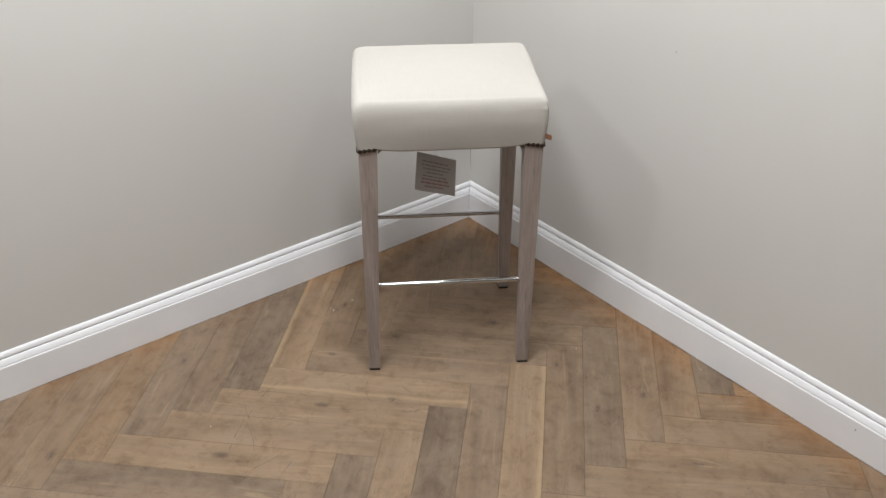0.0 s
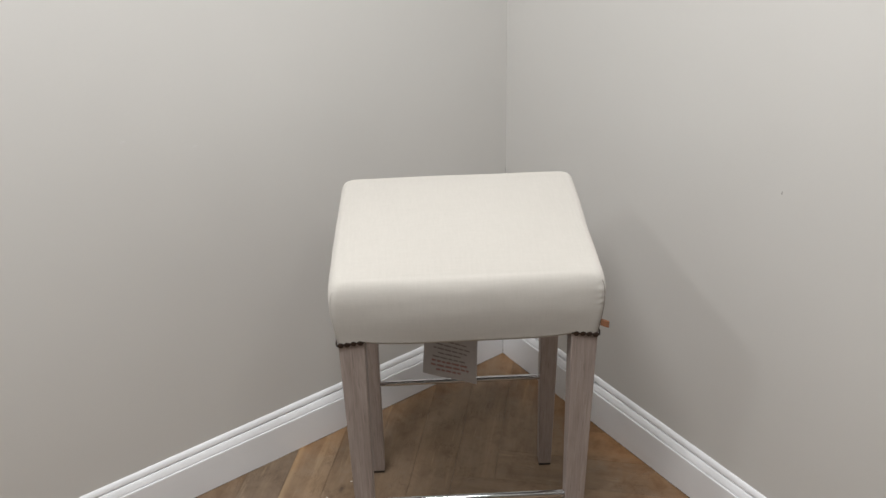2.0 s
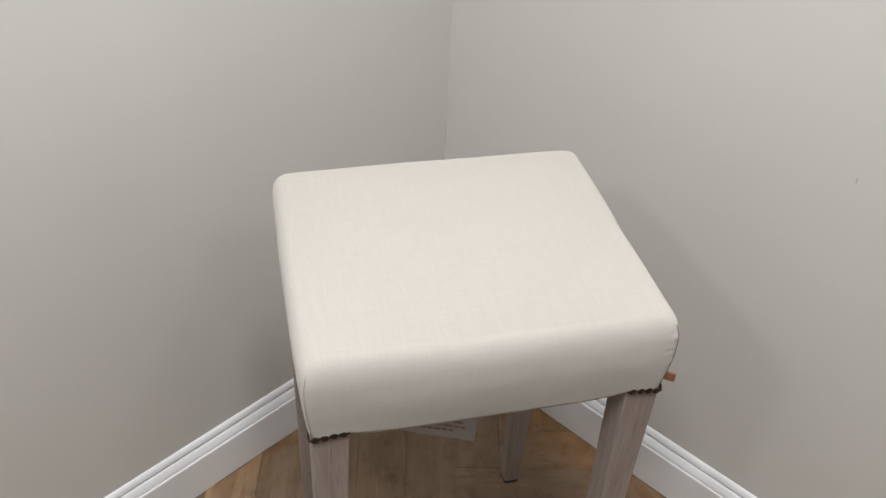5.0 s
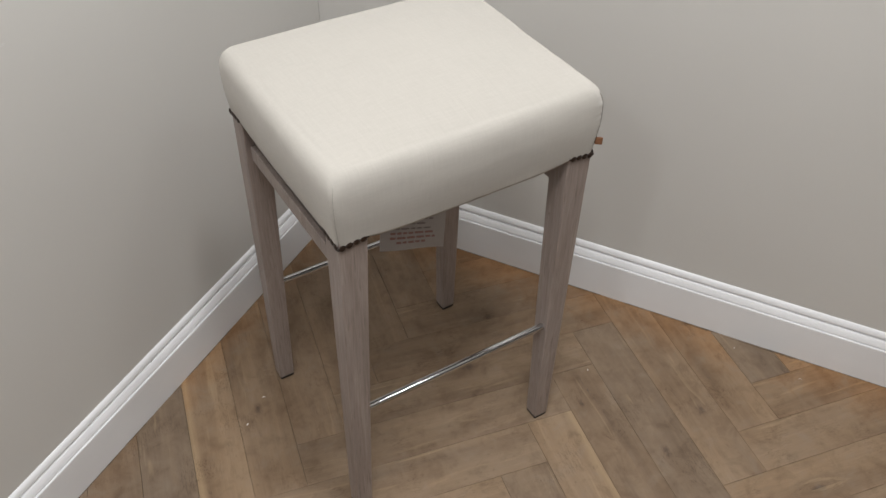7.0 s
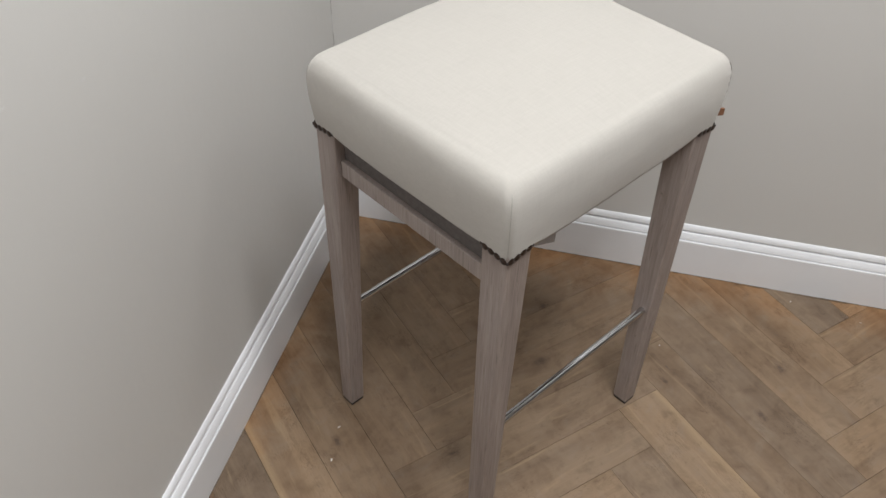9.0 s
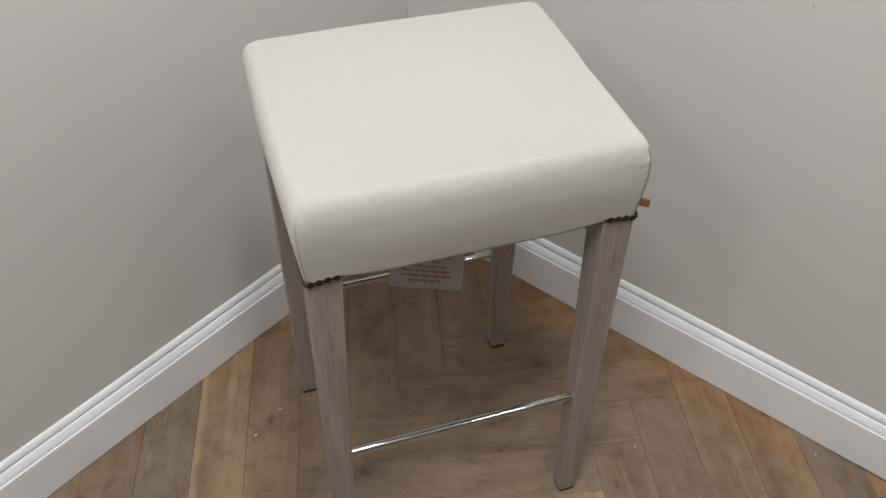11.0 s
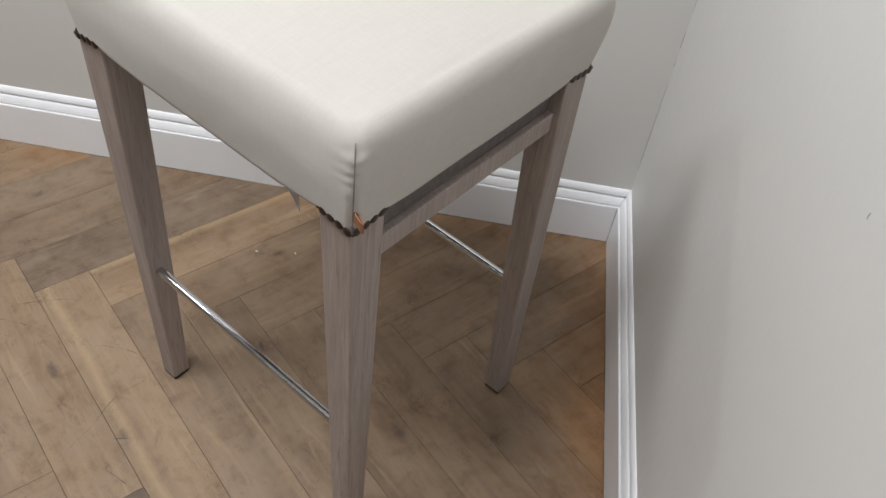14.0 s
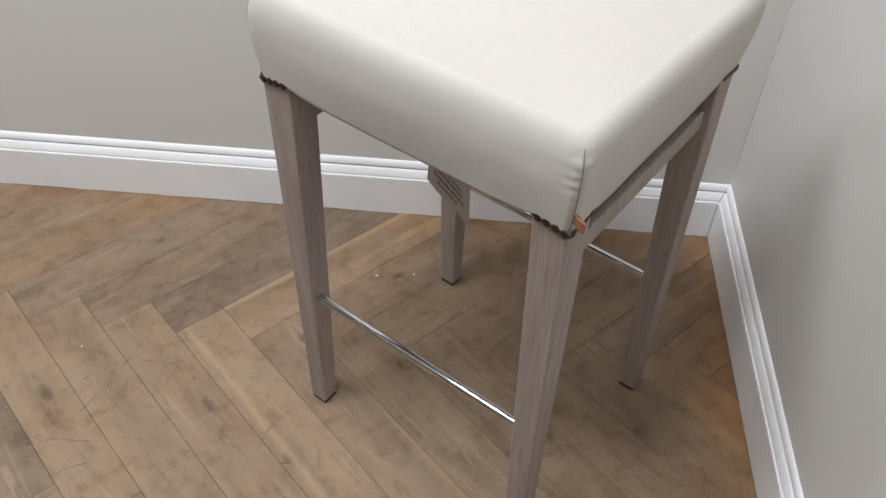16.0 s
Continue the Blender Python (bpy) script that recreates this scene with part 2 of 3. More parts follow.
def leg_oak():
    m, nt, b = material("leg_oak", 0.55)
    c = coords(nt)
    rnd = mth(nt, "MULTIPLY", add(nt, "ShaderNodeObjectInfo").outputs["Random"], 19.0)
    c = add(nt, "ShaderNodeVectorMath", {0: c, 1: add(nt, "ShaderNodeCombineXYZ", {0: rnd, 1: rnd, 2: rnd}).outputs[0]}, op="ADD").outputs[0]
    slow = noise_of(nt, scaled(nt, c, 26, 26, 1.6), 1.0, 3, 0.5, 0.8)
    grain = noise_of(nt, scaled(nt, c, 150, 150, 5), 1.0, 4, 0.6, 1.5)
    pores = noise_of(nt, scaled(nt, c, 700, 700, 22), 1.0, 3, 0.6)
    blot = noise_of(nt, c, 18, 3)
    lvl = mth(nt, "ADD", mth(nt, "MULTIPLY", slow, 0.40), mth(nt, "MULTIPLY", grain, 0.45))
    lvl = mth(nt, "ADD", lvl, mth(nt, "MULTIPLY", pores, 0.25))
    cr = nt.nodes.new("ShaderNodeValToRGB")
    nt.links.new(lvl, cr.inputs[0])
    e = cr.color_ramp.elements
    e[0].position, e[0].color = 0.28, (0.180, 0.143, 0.126, 1)
    e[1].position, e[1].color = 0.78, (0.450, 0.384, 0.352, 1)
    k = cr.color_ramp.elements.new(0.53)
    k.color = (0.300, 0.246, 0.220, 1)
    col = mix(nt, ramp(nt, blot, 0.35, 0.7, 0.0, 0.3), cr.outputs[0], (0.31, 0.265, 0.250))
    fleck = noise_of(nt, scaled(nt, c, 330, 330, 17), 1.0, 3, 0.55, 0.4)
    col = mix(nt, ramp(nt, fleck, 0.56, 0.72, 0.0, 0.5), col, (0.125, 0.096, 0.086))
    chip = noise_of(nt, scaled(nt, c, 55, 55, 30), 1.0, 3, 0.6)
    col = mix(nt, ramp(nt, chip, 0.73, 0.79, 0.0, 0.6), col, (0.10, 0.072, 0.06))
    nt.links.new(col, b.inputs["Base Color"])
    bump(nt, b, mth(nt, "ADD", grain, pores), 0.35, 0.0008)
    return m


def linen():
    m, nt, b = material("linen", 0.9)
    c = coords(nt)
    w1 = noise_of(nt, scaled(nt, c, 90, 1900, 1900), 1.0, 2)
    w2 = noise_of(nt, scaled(nt, c, 1900, 90, 90), 1.0, 2)
    slub = noise_of(nt, scaled(nt, c, 25, 380, 380), 1.0, 3)
    slub2 = noise_of(nt, scaled(nt, c, 380, 25, 25), 1.0, 3)
    big = noise_of(nt, c, 7, 3)
    th = mth(nt, "ADD", mth(nt, "ADD", w1, w2), mth(nt, "ADD", slub, slub2))
    col = mix(nt, ramp(nt, th, 1.6, 2.4), (0.452, 0.428, 0.3915), (0.492, 0.466, 0.4275))
    col = mix(nt, ramp(nt, big, 0.4, 0.75, 0.0, 0.2), col, (0.436, 0.413, 0.375))
    nt.links.new(col, b.inputs["Base Color"])
    b.inputs["Diffuse Roughness"].default_value = 0.45
    b.inputs["Sheen Weight"].default_value = 0.10
    b.inputs["Sheen Roughness"].default_value = 0.5
    bump(nt, b, mth(nt, "ADD", th, mth(nt, "MULTIPLY", big, 3.0)), 0.12, 0.0005)
    return m


def simple(name, colour, rough, metal=0.0, scale=60.0, vary=0.25):
    m, nt, b = material(name, rough, metal, colour)
    n = noise_of(nt, coords(nt), scale, 4)
    dark = tuple(v * (1 - vary) for v in colour)
    nt.links.new(mix(nt, ramp(nt, n, 0.3, 0.7), colour, dark), b.inputs["Base Color"])
    nt.links.new(ramp(nt, n, 0.3, 0.7, rough * 0.85, min(1.0, rough * 1.15)), b.inputs["Roughness"])
    return m


def chrome():
    """Polished steel with fine turning marks round the rod, which draw highlights out along it."""
    m, nt, b = material("chrome", 0.2, 1.0, (0.58, 0.58, 0.59))
    marks = noise_of(nt, scaled(nt, coords(nt), 240, 18, 18), 1.0, 3)
    nt.links.new(ramp(nt, marks, 0.3, 0.7, 0.09, 0.13), b.inputs["Roughness"])
    b.inputs["Anisotropic"].default_value = 0.9
    turn = nt.nodes.new("ShaderNodeTangent")
    turn.direction_type, turn.axis = "RADIAL", "X"
    nt.links.new(turn.outputs[0], b.inputs["Tangent"])
    return m


M_WALL, M_TRIM, M_CEIL = wall_paint(), trim_paint(), ceiling_paint()
M_PLANK, M_LEG, M_LINEN = plank_oak(), leg_oak(), linen()
M_CHROME = chrome()
M_BRONZE = simple("bronze_nail", (0.075, 0.052, 0.042), 0.38, 0.8, 500, 0.4)
M_BRAID = simple("dark_braid", (0.035, 0.024, 0.020), 0.8, 0, 600, 0.4)
M_LEATHER = simple("tan_leather", (0.27, 0.122, 0.062), 0.55, 0, 300, 0.3)
M_CARD = simple("tag_card", (0.50, 0.495, 0.51), 0.6, 0, 90, 0.06)
M_INK = simple("grey_print", (0.30, 0.28, 0.29), 0.7, 0, 800, 0.3)
M_RED = simple("red_print", (0.40, 0.24, 0.24), 0.7, 0, 800, 0.3)
M_SEAM = simple("seam_thread", (0.25, 0.225, 0.20), 0.9, 0, 900, 0.3)
M_SEAM_PALE = simple("pale_seam_thread", (0.47, 0.45, 0.405), 0.9, 0, 900, 0.3)
M_RUBBER = simple("black_glide", (0.018, 0.014, 0.012), 0.6, 0, 300, 0.3)
M_FRAME = simple("frame_cloth", (0.12, 0.105, 0.098), 0.9, 0, 500, 0.3)
M_RECESS = simple("shaded_recess_wood", (0.130, 0.112, 0.104), 0.8, 0, 120, 0.2)
M_SUB = simple("dark_joint", (0.07, 0.051, 0.038), 0.9, 0, 90, 0.3)
M_SCUFF = simple("scuff", (0.45, 0.43, 0.41), 0.7, 0, 400, 0.3)
M_PALE = simple("pale_scuff", (0.68, 0.67, 0.65), 0.6, 0, 400, 0.1)
M_DUST = simple("white_speck", (0.75, 0.72, 0.68), 0.9, 0, 400, 0.1)
# unseen walls, coloured darker than wall_paint to cut bounced light
M_FAR = simple("unseen_wall_dark", (0.33, 0.315, 0.295), 0.6, 0, 6, 0.06)
M_STRING = simple("string", (0.62, 0.60, 0.56), 0.8, 0, 900, 0.2)


# ---- mesh helpers ----
def mesh_of(name, bm, mat, smooth=False):
    bmesh.ops.recalc_face_normals(bm, faces=bm.faces)
    me = bpy.data.meshes.new(name)
    bm.to_mesh(me)
    bm.free()
    me.materials.append(mat)
    if smooth:
        for p in me.polygons:
            p.use_smooth = True
    return me


def part(name, bm, mat, parent, label="", smooth=False):
    ob = new(name, mesh_of(name, bm, mat, smooth))
    ob.parent = parent
    if label:
        tagged(ob, label)
    return ob


def box(x0, x1, y0, y1, z0, z1, bev=0.0, seg=2, bm=None):
    bm = bm or bmesh.new()
    vs = [bm.verts.new((x, y, z)) for x in (x0, x1) for y in (y0, y1) for z in (z0, z1)]
    for f in ((0, 1, 3, 2), (4, 6, 7, 5), (0, 4, 5, 1), (2, 3, 7, 6), (0, 2, 6, 4), (1, 5, 7, 3)):
        bm.faces.new([vs[i] for i in f])
    if bev:
        bmesh.ops.bevel(bm, geom=bm.edges[:], offset=bev, segments=seg, affect="EDGES", profile=0.6)
    return bm


def loft(rings, cap=True):
    """A skin over closed rings of points."""
    bm = bmesh.new()
    made = [[bm.verts.new(p) for p in r] for r in rings]
    n = len(rings[0])
    for a, b in zip(made, made[1:]):
        for i in range(n):
            bm.faces.new((a[i], a[(i + 1) % n], b[(i + 1) % n], b[i]))
    if cap:
        bm.faces.new(made[0][::-1])
        bm.faces.new(made[-1])
    return bm


def tube(points, r, n=10, cap=True):
    pts = [Vector(p) for p in points]
    rings = []
    for i, p in enumerate(pts):
        d = (pts[min(i + 1, len(pts) - 1)] - pts[max(i - 1, 0)]).normalized()
        q = d.to_track_quat("Z", "Y")
        rings.append([p + q @ Vector((r * math.cos(2 * math.pi * k / n), r * math.sin(2 * math.pi * k / n), 0)) for k in range(n)])
    return loft(rings, cap)


# ---- structure ----
def slab(name, label, x0, x1, y0, y1, z0, z1, mat):
    return tagged(new(name, mesh_of(name, box(x0, x1, y0, y1, z0, z1), mat)), label, name.split("_")[0], kind="structure")


T = 0.12
wall_n = slab("wall_north", "greige painted plaster wall above white skirting", -ROOM - T, T, 0, T, -0.05, CEIL, M_WALL)
slab("wall_east", "greige painted plaster wall meeting the other in a corner", 0, T, -ROOM, 0, -0.05, CEIL, M_WALL)
slab("wall_south", "plain unseen wall closing the room, darkened to cut bounced light", -ROOM - T, T, -ROOM - T, -ROOM, -0.05, CEIL, M_FAR)
slab("wall_west", "plain unseen wall closing the room, darkened to cut bounced light", -ROOM - T, -ROOM, -ROOM, 0, -0.05, CEIL, M_FAR)
slab("ceiling", "plain unseen ceiling, greyed to cut bounced light", -ROOM - T, T, -ROOM - T, T, CEIL, CEIL + 0.1, M_CEIL)

# skirting profile: flat face with a rounded edge, quirk, sloping band, deep groove under the overhanging top bead
BASE = [(0.0, 0.0), (0.0174, 0.0), (0.0174, 0.0915), (0.0171, 0.0932), (0.0163, 0.0945), (0.0152, 0.0950), (0.0140, 0.0946), (0.0124, 0.0940), (0.0122, 0.0956), (0.0139, 0.0962), (0.0140, 0.0978),
        (0.0124, 0.1030), (0.0101, 0.1082), (0.0082, 0.1114), (0.0071, 0.1124), (0.0052, 0.1122), (0.0030, 0.1120), (0.0030, 0.1150), (0.0062, 0.1157), (0.0067, 0.1172),
        (0.0064, 0.1200), (0.0054, 0.1240), (0.0036, 0.1275), (0.0014, 0.1300), (0.0, 0.1306)]


def baseboard(name, label, place):
    """Skirting with a stepped and moulded top; place(depth, z, end) gives a point of the profile at either end."""
    bm = bmesh.new()
    ends = [[bm.verts.new(place(d, z, e)) for d, z in BASE] for e in (0, 1)]
    n = len(BASE)
    for i in range(n):
        bm.faces.new((ends[0][i], ends[0][(i + 1) % n], ends[1][(i + 1) % n], ends[1][i]))
    bm.faces.new(ends[0][::-1])
    bm.faces.new(ends[1])
    return tagged(new(name, mesh_of(name, bm, M_TRIM)), label, "baseboard", kind="structure")


north = baseboard("baseboard_north", "white painted moulded skirting board, lightly scuffed", lambda d, z, e: ((-ROOM, -d, z), (-d - 0.0010, -d, z))[e])
east = baseboard("baseboard_east", "white painted moulded skirting board mitred into the corner", lambda d, z, e: ((-d, -ROOM, z * 1.018), (-d, -d - 0.0010, z * 1.018))[e])

M_JOINT = simple("shaded_joint", (0.10, 0.075, 0.055), 0.9, 0, 300, 0.4)
M_CAULK = simple("cracked_caulk", (0.36, 0.34, 0.315), 0.9, 0, 300, 0.3)


def ragged_line(name, mat, parent, label, a, b, side, up, widths, gaps, seed, step=0.012):
    """A thin irregular line from a to b; it spreads along side, is a hair thick along up, and breaks off here and there."""
    rnd = random.Random(seed)
    a, b, side, up = Vector(a), Vector(b), Vector(side), Vector(up)
    n = int((b - a).length / step)
    bm = bmesh.new()
    last = None
    for k in range(n + 1):
        p = a.lerp(b, k / n)
        w = widths[0] + (widths[1] - widths[0]) * max(0.0, 0.5 + 0.9 * noise.noise(Vector((k * 0.31, seed, 0.3)))) + rnd.uniform(0, 0.0002)
        ring = [bm.verts.new(q) for q in (p, p + side * w, p + side * w + up, p + up)]
        if last and noise.noise(Vector((k * 0.12, 4.7, seed))) > gaps:
            for i in range(4):
                bm.faces.new((last[i], last[(i + 1) % 4], ring[(i + 1) % 4], ring[i]))
        last = ring
    bmesh.ops.delete(bm, geom=[v for v in bm.verts if not v.link_faces], context="VERTS")
    return part(name, bm, mat, parent, label)


# flat dark strips stand for the shaded gap between skirting and floor
ragged_line("joint_line", M_JOINT, north, "dark joint line under the skirting, gap shade in its colour", (-3.0, -0.0168, 0.0002), (-0.0176, -0.0168, 0.0002), (0, -1, 0), (0, 0, 0.0004), (0.0008, 0.0024), -0.25, 3)
ragged_line("joint_line", M_JOINT, east, "dark joint line under the skirting, gap shade in its colour", (-0.0168, -3.0, 0.0002), (-0.0168, -0.0176, 0.0002), (-1, 0, 0), (0, 0, 0.0004), (0.0008, 0.0024), -0.25, 8)
ragged_line("open_joint", M_JOINT, east, "dark open joint beside the skirting", (-0.0205, -1.17, 0.0002), (-0.0205, -0.93, 0.0002), (-1, 0, 0), (0, 0, 0.0004), (0.0006, 0.0016), -0.5, 5)
ragged_line("caulk_crack", M_CAULK, wall_n, "hairline crack in the corner caulk", (-0.0001, -0.0001, 0.135), (-0.0001, -0.0001, 0.58), (-1, 0, 0), (0, -0.0005, 0), (0.0001, 0.0009), 0.0, 21, 0.006)
ragged_line("mitre_gap", M_CAULK, north, "open mitre in the skirting corner", (-0.0172, -0.0178, 0.003), (-0.0172, -0.0178, 0.0900), (-1, 0, 0), (0, -0.0004, 0), (0.0003, 0.0016), -0.4, 13, 0.004)

# ---- the stool ----
SX, SY, STURN = -0.4785, -0.4660, -33.0
stool = new("bar_stool")
stool.matrix_world = pose(SX, SY, 0, 0, 0, STURN)
tagged(stool, "backless bar stool, cream linen seat, grey-washed oak legs, chrome footrests", "bar stool")

HEM = 0.664
LEGX, LEGW, FOOTW = 0.2145, 0.044, 0.030


def rounded_rect(x0, x1, y0, y1, z, r=0.0025):
    pts = []
    for cx, cy, a0 in ((x1 - r, y1 - r, 0), (x0 + r, y1 - r, 90), (x0 + r, y0 + r, 180), (x1 - r, y0 + r, 270)):
        for k in range(4):
            a = radians(a0 + 30 * k)
            pts.append((cx + r * math.cos(a), cy + r * math.sin(a), z))
    return pts


def leg(side, back):
    """A square leg that tapers to the foot; the back ones rake backwards."""
    rings = []
    for k in range(9):
        f = k / 8
        z = 0.008 + (HEM + 0.004 - 0.008) * f
        w = FOOTW + (LEGW - FOOTW) * f
        xo = LEGX + 0.001 * f + (0.003 * (1 - f) if side < 0 and not back else 0.0)
        xs = sorted((side * xo, side * (xo - w)))
        if back:
            y1 = 0.207 + (0.195 - 0.207) * f
            ys = (y1 - w, y1)
        else:
            y0 = -0.181 + (-0.1965 + 0.181) * f
            ys = (y0, y0 + w + 0.0015 * f)
        rings.append(rounded_rect(*xs, *ys, z))
    ob = part("leg", loft(rings), M_LEG, stool, "tapered square leg of grey-washed oak")
    r0 = rings[0]
    cx, cy = sum(p[0] for p in r0) / len(r0), sum(p[1] for p in r0) / len(r0)
    h = FOOTW / 2 - 0.001
    part("glide", box(cx - h, cx + h, cy - h, cy + h, 0.0, 0.0085, 0.001, 1), M_RUBBER, ob, "black plastic floor glide")
    return ob


for side in (-1, 1):
    for back in (0, 1):
        leg(side, back)

# footrest bars, front and back
for y, z in ((-0.1735, 0.2722), (0.183, 0.268)):
    bar = part("footrest_bar", tube([(x, y, z) for x in (-0.190, -0.1, 0.0, 0.1, 0.190)], 0.0064, 28, False), M_CHROME, stool, "polished chrome footrest rod", True)
    for x in (-0.1835, 0.1835):
        s = 1 if x > 0 else -1
        rings = [[(x + s * dx, y + r * math.cos(2 * math.pi * k / 20), z + r * math.sin(2 * math.pi * k / 20)) for k in range(20)] for dx, r in ((-0.0014, 0.0066), (-0.0012, 0.0074), (-0.0006, 0.0079), (0.0002, 0.0080), (0.006, 0.0080))]
        part("collar", loft(rings, False), M_CHROME, bar, "", True)

# side aprons with a recessed seat frame above
for s in (-1, 1):
    xo = s * 0.207
    xs = sorted((xo, xo - s * 0.020))
    part("apron", box(xs[0], xs[1], -0.152, 0.152, 0.584, 0.6125, 0.002), M_LEG, stool, "grey-washed oak side rail")
    # frame colour darkened for the shade below the cushion overhang
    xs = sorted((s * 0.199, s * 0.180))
    part("seat_frame", box(xs[0], xs[1], -0.152, 0.152, 0.6130, 0.674, 0.001, 1), M_RECESS, stool, "recessed seat frame, its dark colour taking in the seat's shade")
for y in (-0.180, 0.180):
    part("seat_frame", box(-0.171, 0.171, y - 0.008, y + 0.008, 0.667, 0.678, 0.001, 1), M_FRAME, stool, "recessed seat frame, its dark colour taking in the seat's shade")
for s in (-1, 1):
    for yy, t in ((-0.150, -1), (0.150, 1)):
        bm = bmesh.new()
        lo, hi = 0.640, 0.668
        pts = [(s * 0.1705, yy), (s * 0.150, yy + t * 0.024), (s * 0.1705, yy + t * 0.024)]
        low = [bm.verts.new((x * (1 if i != 1 else 1.06), y, lo + (0.012 if i == 1 else 0))) for i, (x, y) in enumerate(pts)]
        top = [bm.verts.new((x, y, hi)) for x, y in pts]
        bm.faces.new(low), bm.faces.new(top)
        for i in range(3):
            bm.faces.new((low[i], low[(i + 1) % 3], top[(i + 1) % 3], top[i]))
        part("corner_block", bm, M_LEG, stool, "small oak corner block")
part("dust_cover", box(-0.178, 0.178, -0.172, 0.172, 0.650, 0.654), M_FRAME, stool, "dark cloth under the seat")


# cushion: rings from hem to crown
def outline(hx, hy, r, n=8, m=10):
    """Rounded rectangle with n points a corner and m a side."""
    pts = []
    cs = ((hx - r, hy - r, 0), (-hx + r, hy - r, 90), (-hx + r, -hy + r, 180), (hx - r, -hy + r, 270))
    for i, (cx, cy, a0) in enumerate(cs):
        arc = [(cx + r * math.cos(radians(a0 + 90 * k / n)), cy + r * math.sin(radians(a0 + 90 * k / n))) for k in range(n + 1)]
        pts += arc
        nx, ny, na = cs[(i + 1) % 4]
        b = (nx + r * math.cos(radians(na)), ny + r * math.sin(radians(na)))
        a = arc[-1]
        pts += [(a[0] + (b[0] - a[0]) * k / m, a[1] + (b[1] - a[1]) * k / m) for k in range(1, m)]
    return pts


CX, CY = 0.2175, 0.1975
TOP = 0.796


def side_out(dz):
    """How far the cushion's side stands out at dz above the hem: a slight belly, then the rounded shoulder."""
    if dz < 0.072:
        return 0.0065 * math.sin(math.pi / 2 * dz / 0.072)
    u = min(1.0, (dz - 0.072) / 0.042)
    return 0.0065 - 0.022 * (1 - (1 - u ** 2.6) ** (1 / 2.6))


def corner_round(dz):
    return 0.0115 + 0.006 * (dz / 0.114) ** 4


def corner_dip(x, y):
    """How far the hem is drawn down towards the corners, over the leg tops."""
    return (0.0055 if y < 0 else 0.003) * max(0.0, 1 - max(0.0, CX - abs(x), CY - abs(y)) / 0.046)


def cushion():
    prof = [(-0.010, 0.0015), (-0.004, 0.0)]
    steps = [0.091 * k / 30 for k in range(31)] + [0.072 + 0.042 * v for v in (0.50, 0.56, 0.61, 0.65, 0.69, 0.73, 0.77, 0.81, 0.85, 0.89, 0.92, 0.95, 0.97, 0.985, 0.995, 1.0)]
    prof += [(side_out(dz), dz) for dz in steps]
    rings = []
    for out, dz in prof:
        r = corner_round(dz)
        z = HEM + dz
        ring = []
        for x, y in outline(CX + out, CY + out, r, 10, 60):
            fx, fy = max(0.0, 1 - (x / CX) ** 2), max(0.0, 1 - (y / CY) ** 2)
            calm = min(1.0, max(fx, fy) / 0.25)
            swell = 0.0035 * math.sin(math.pi / 2 * min(1.0, dz / 0.08)) * (fx if abs(y) > abs(x) * CY / CX else fy)
            w = calm * (noise.noise(Vector((x * 9, y * 9, z * 14))) * 0.0013 + noise.noise(Vector((x * 30, y * 30, z * 40))) * 0.0004)
            # gathers beside the stitched corner
            d = math.hypot(x - CX, y + CY)
            for at, deep in ((0.040, 0.0003), (0.056, 0.0006), (0.069, 0.0009), (0.081, 0.0008), (0.092, 0.0006)):
                off = 0.002 * math.sin(at * 900 + (7 if x > CX - 0.004 else 0))
                w -= deep * math.exp(-((dz - at - off) / 0.0034) ** 2) * math.exp(-((d - 0.007) / 0.0068) ** 2)
            w -= 0.0006 * math.exp(-((dz - 0.098) / 0.006) ** 2) * math.exp(-((d - 0.004) / 0.007) ** 2)
            # the hem hangs a little lower between the legs
            along = abs(x) / (CX - 0.046) if abs(y) > CY - 0.02 else abs(y) / (CY - 0.046)
            low = max(0.0, 1 - dz / 0.05) ** 2
            sag = (0.0080 if abs(y) > CY - 0.02 else 0.004) * max(0.0, 1 - along ** 6) * low + corner_dip(x, y) * low
            y += math.copysign(swell, y) if abs(y) > CY - 0.02 else 0.0
            x += math.copysign(swell, x) if abs(x) > CX - 0.02 else 0.0
            x += 0.009 * dz / 0.11 * max(0.0, x / CX) * max(0.0, y / CY)
            y -= 0.006 * dz / 0.11 * max(0.0, y / CY)
            ring.append((x * (1 + w / CX), y * (1 + w / CY), z - sag + w * 0.5 * min(1.0, dz / 0.02)))
        rings.append(ring)
    base = [Vector(p) for p in rings[-1]]
    wx, wy = max(abs(p.x) for p in base), max(abs(p.y) for p in base)
    for f in (0.985, 0.97, 0.95, 0.92, 0.88, 0.83, 0.77, 0.70, 0.62, 0.53, 0.43, 0.32, 0.2, 0.08):
        ring = []
        for p in base:
            x, y = p.x * f, p.y * f
            crown = (1 - (abs(x) / wx) ** 2.3) * (1 - (abs(y) / wy) ** 2.3)
            ring.append((x, y, p.z * f ** 3 + (1 - f ** 3) * (HEM + 0.114) + (TOP - HEM - 0.114) * crown + 0.0010 * noise.noise(Vector((x * 9, y * 9, 3))) * min(1, (1 - f) * 8)))
        rings.append(ring)
    return loft(rings)


seat = part("seat_cushion", cushion(), M_LINEN, stool, "cream linen box cushion with rounded top edge", True)

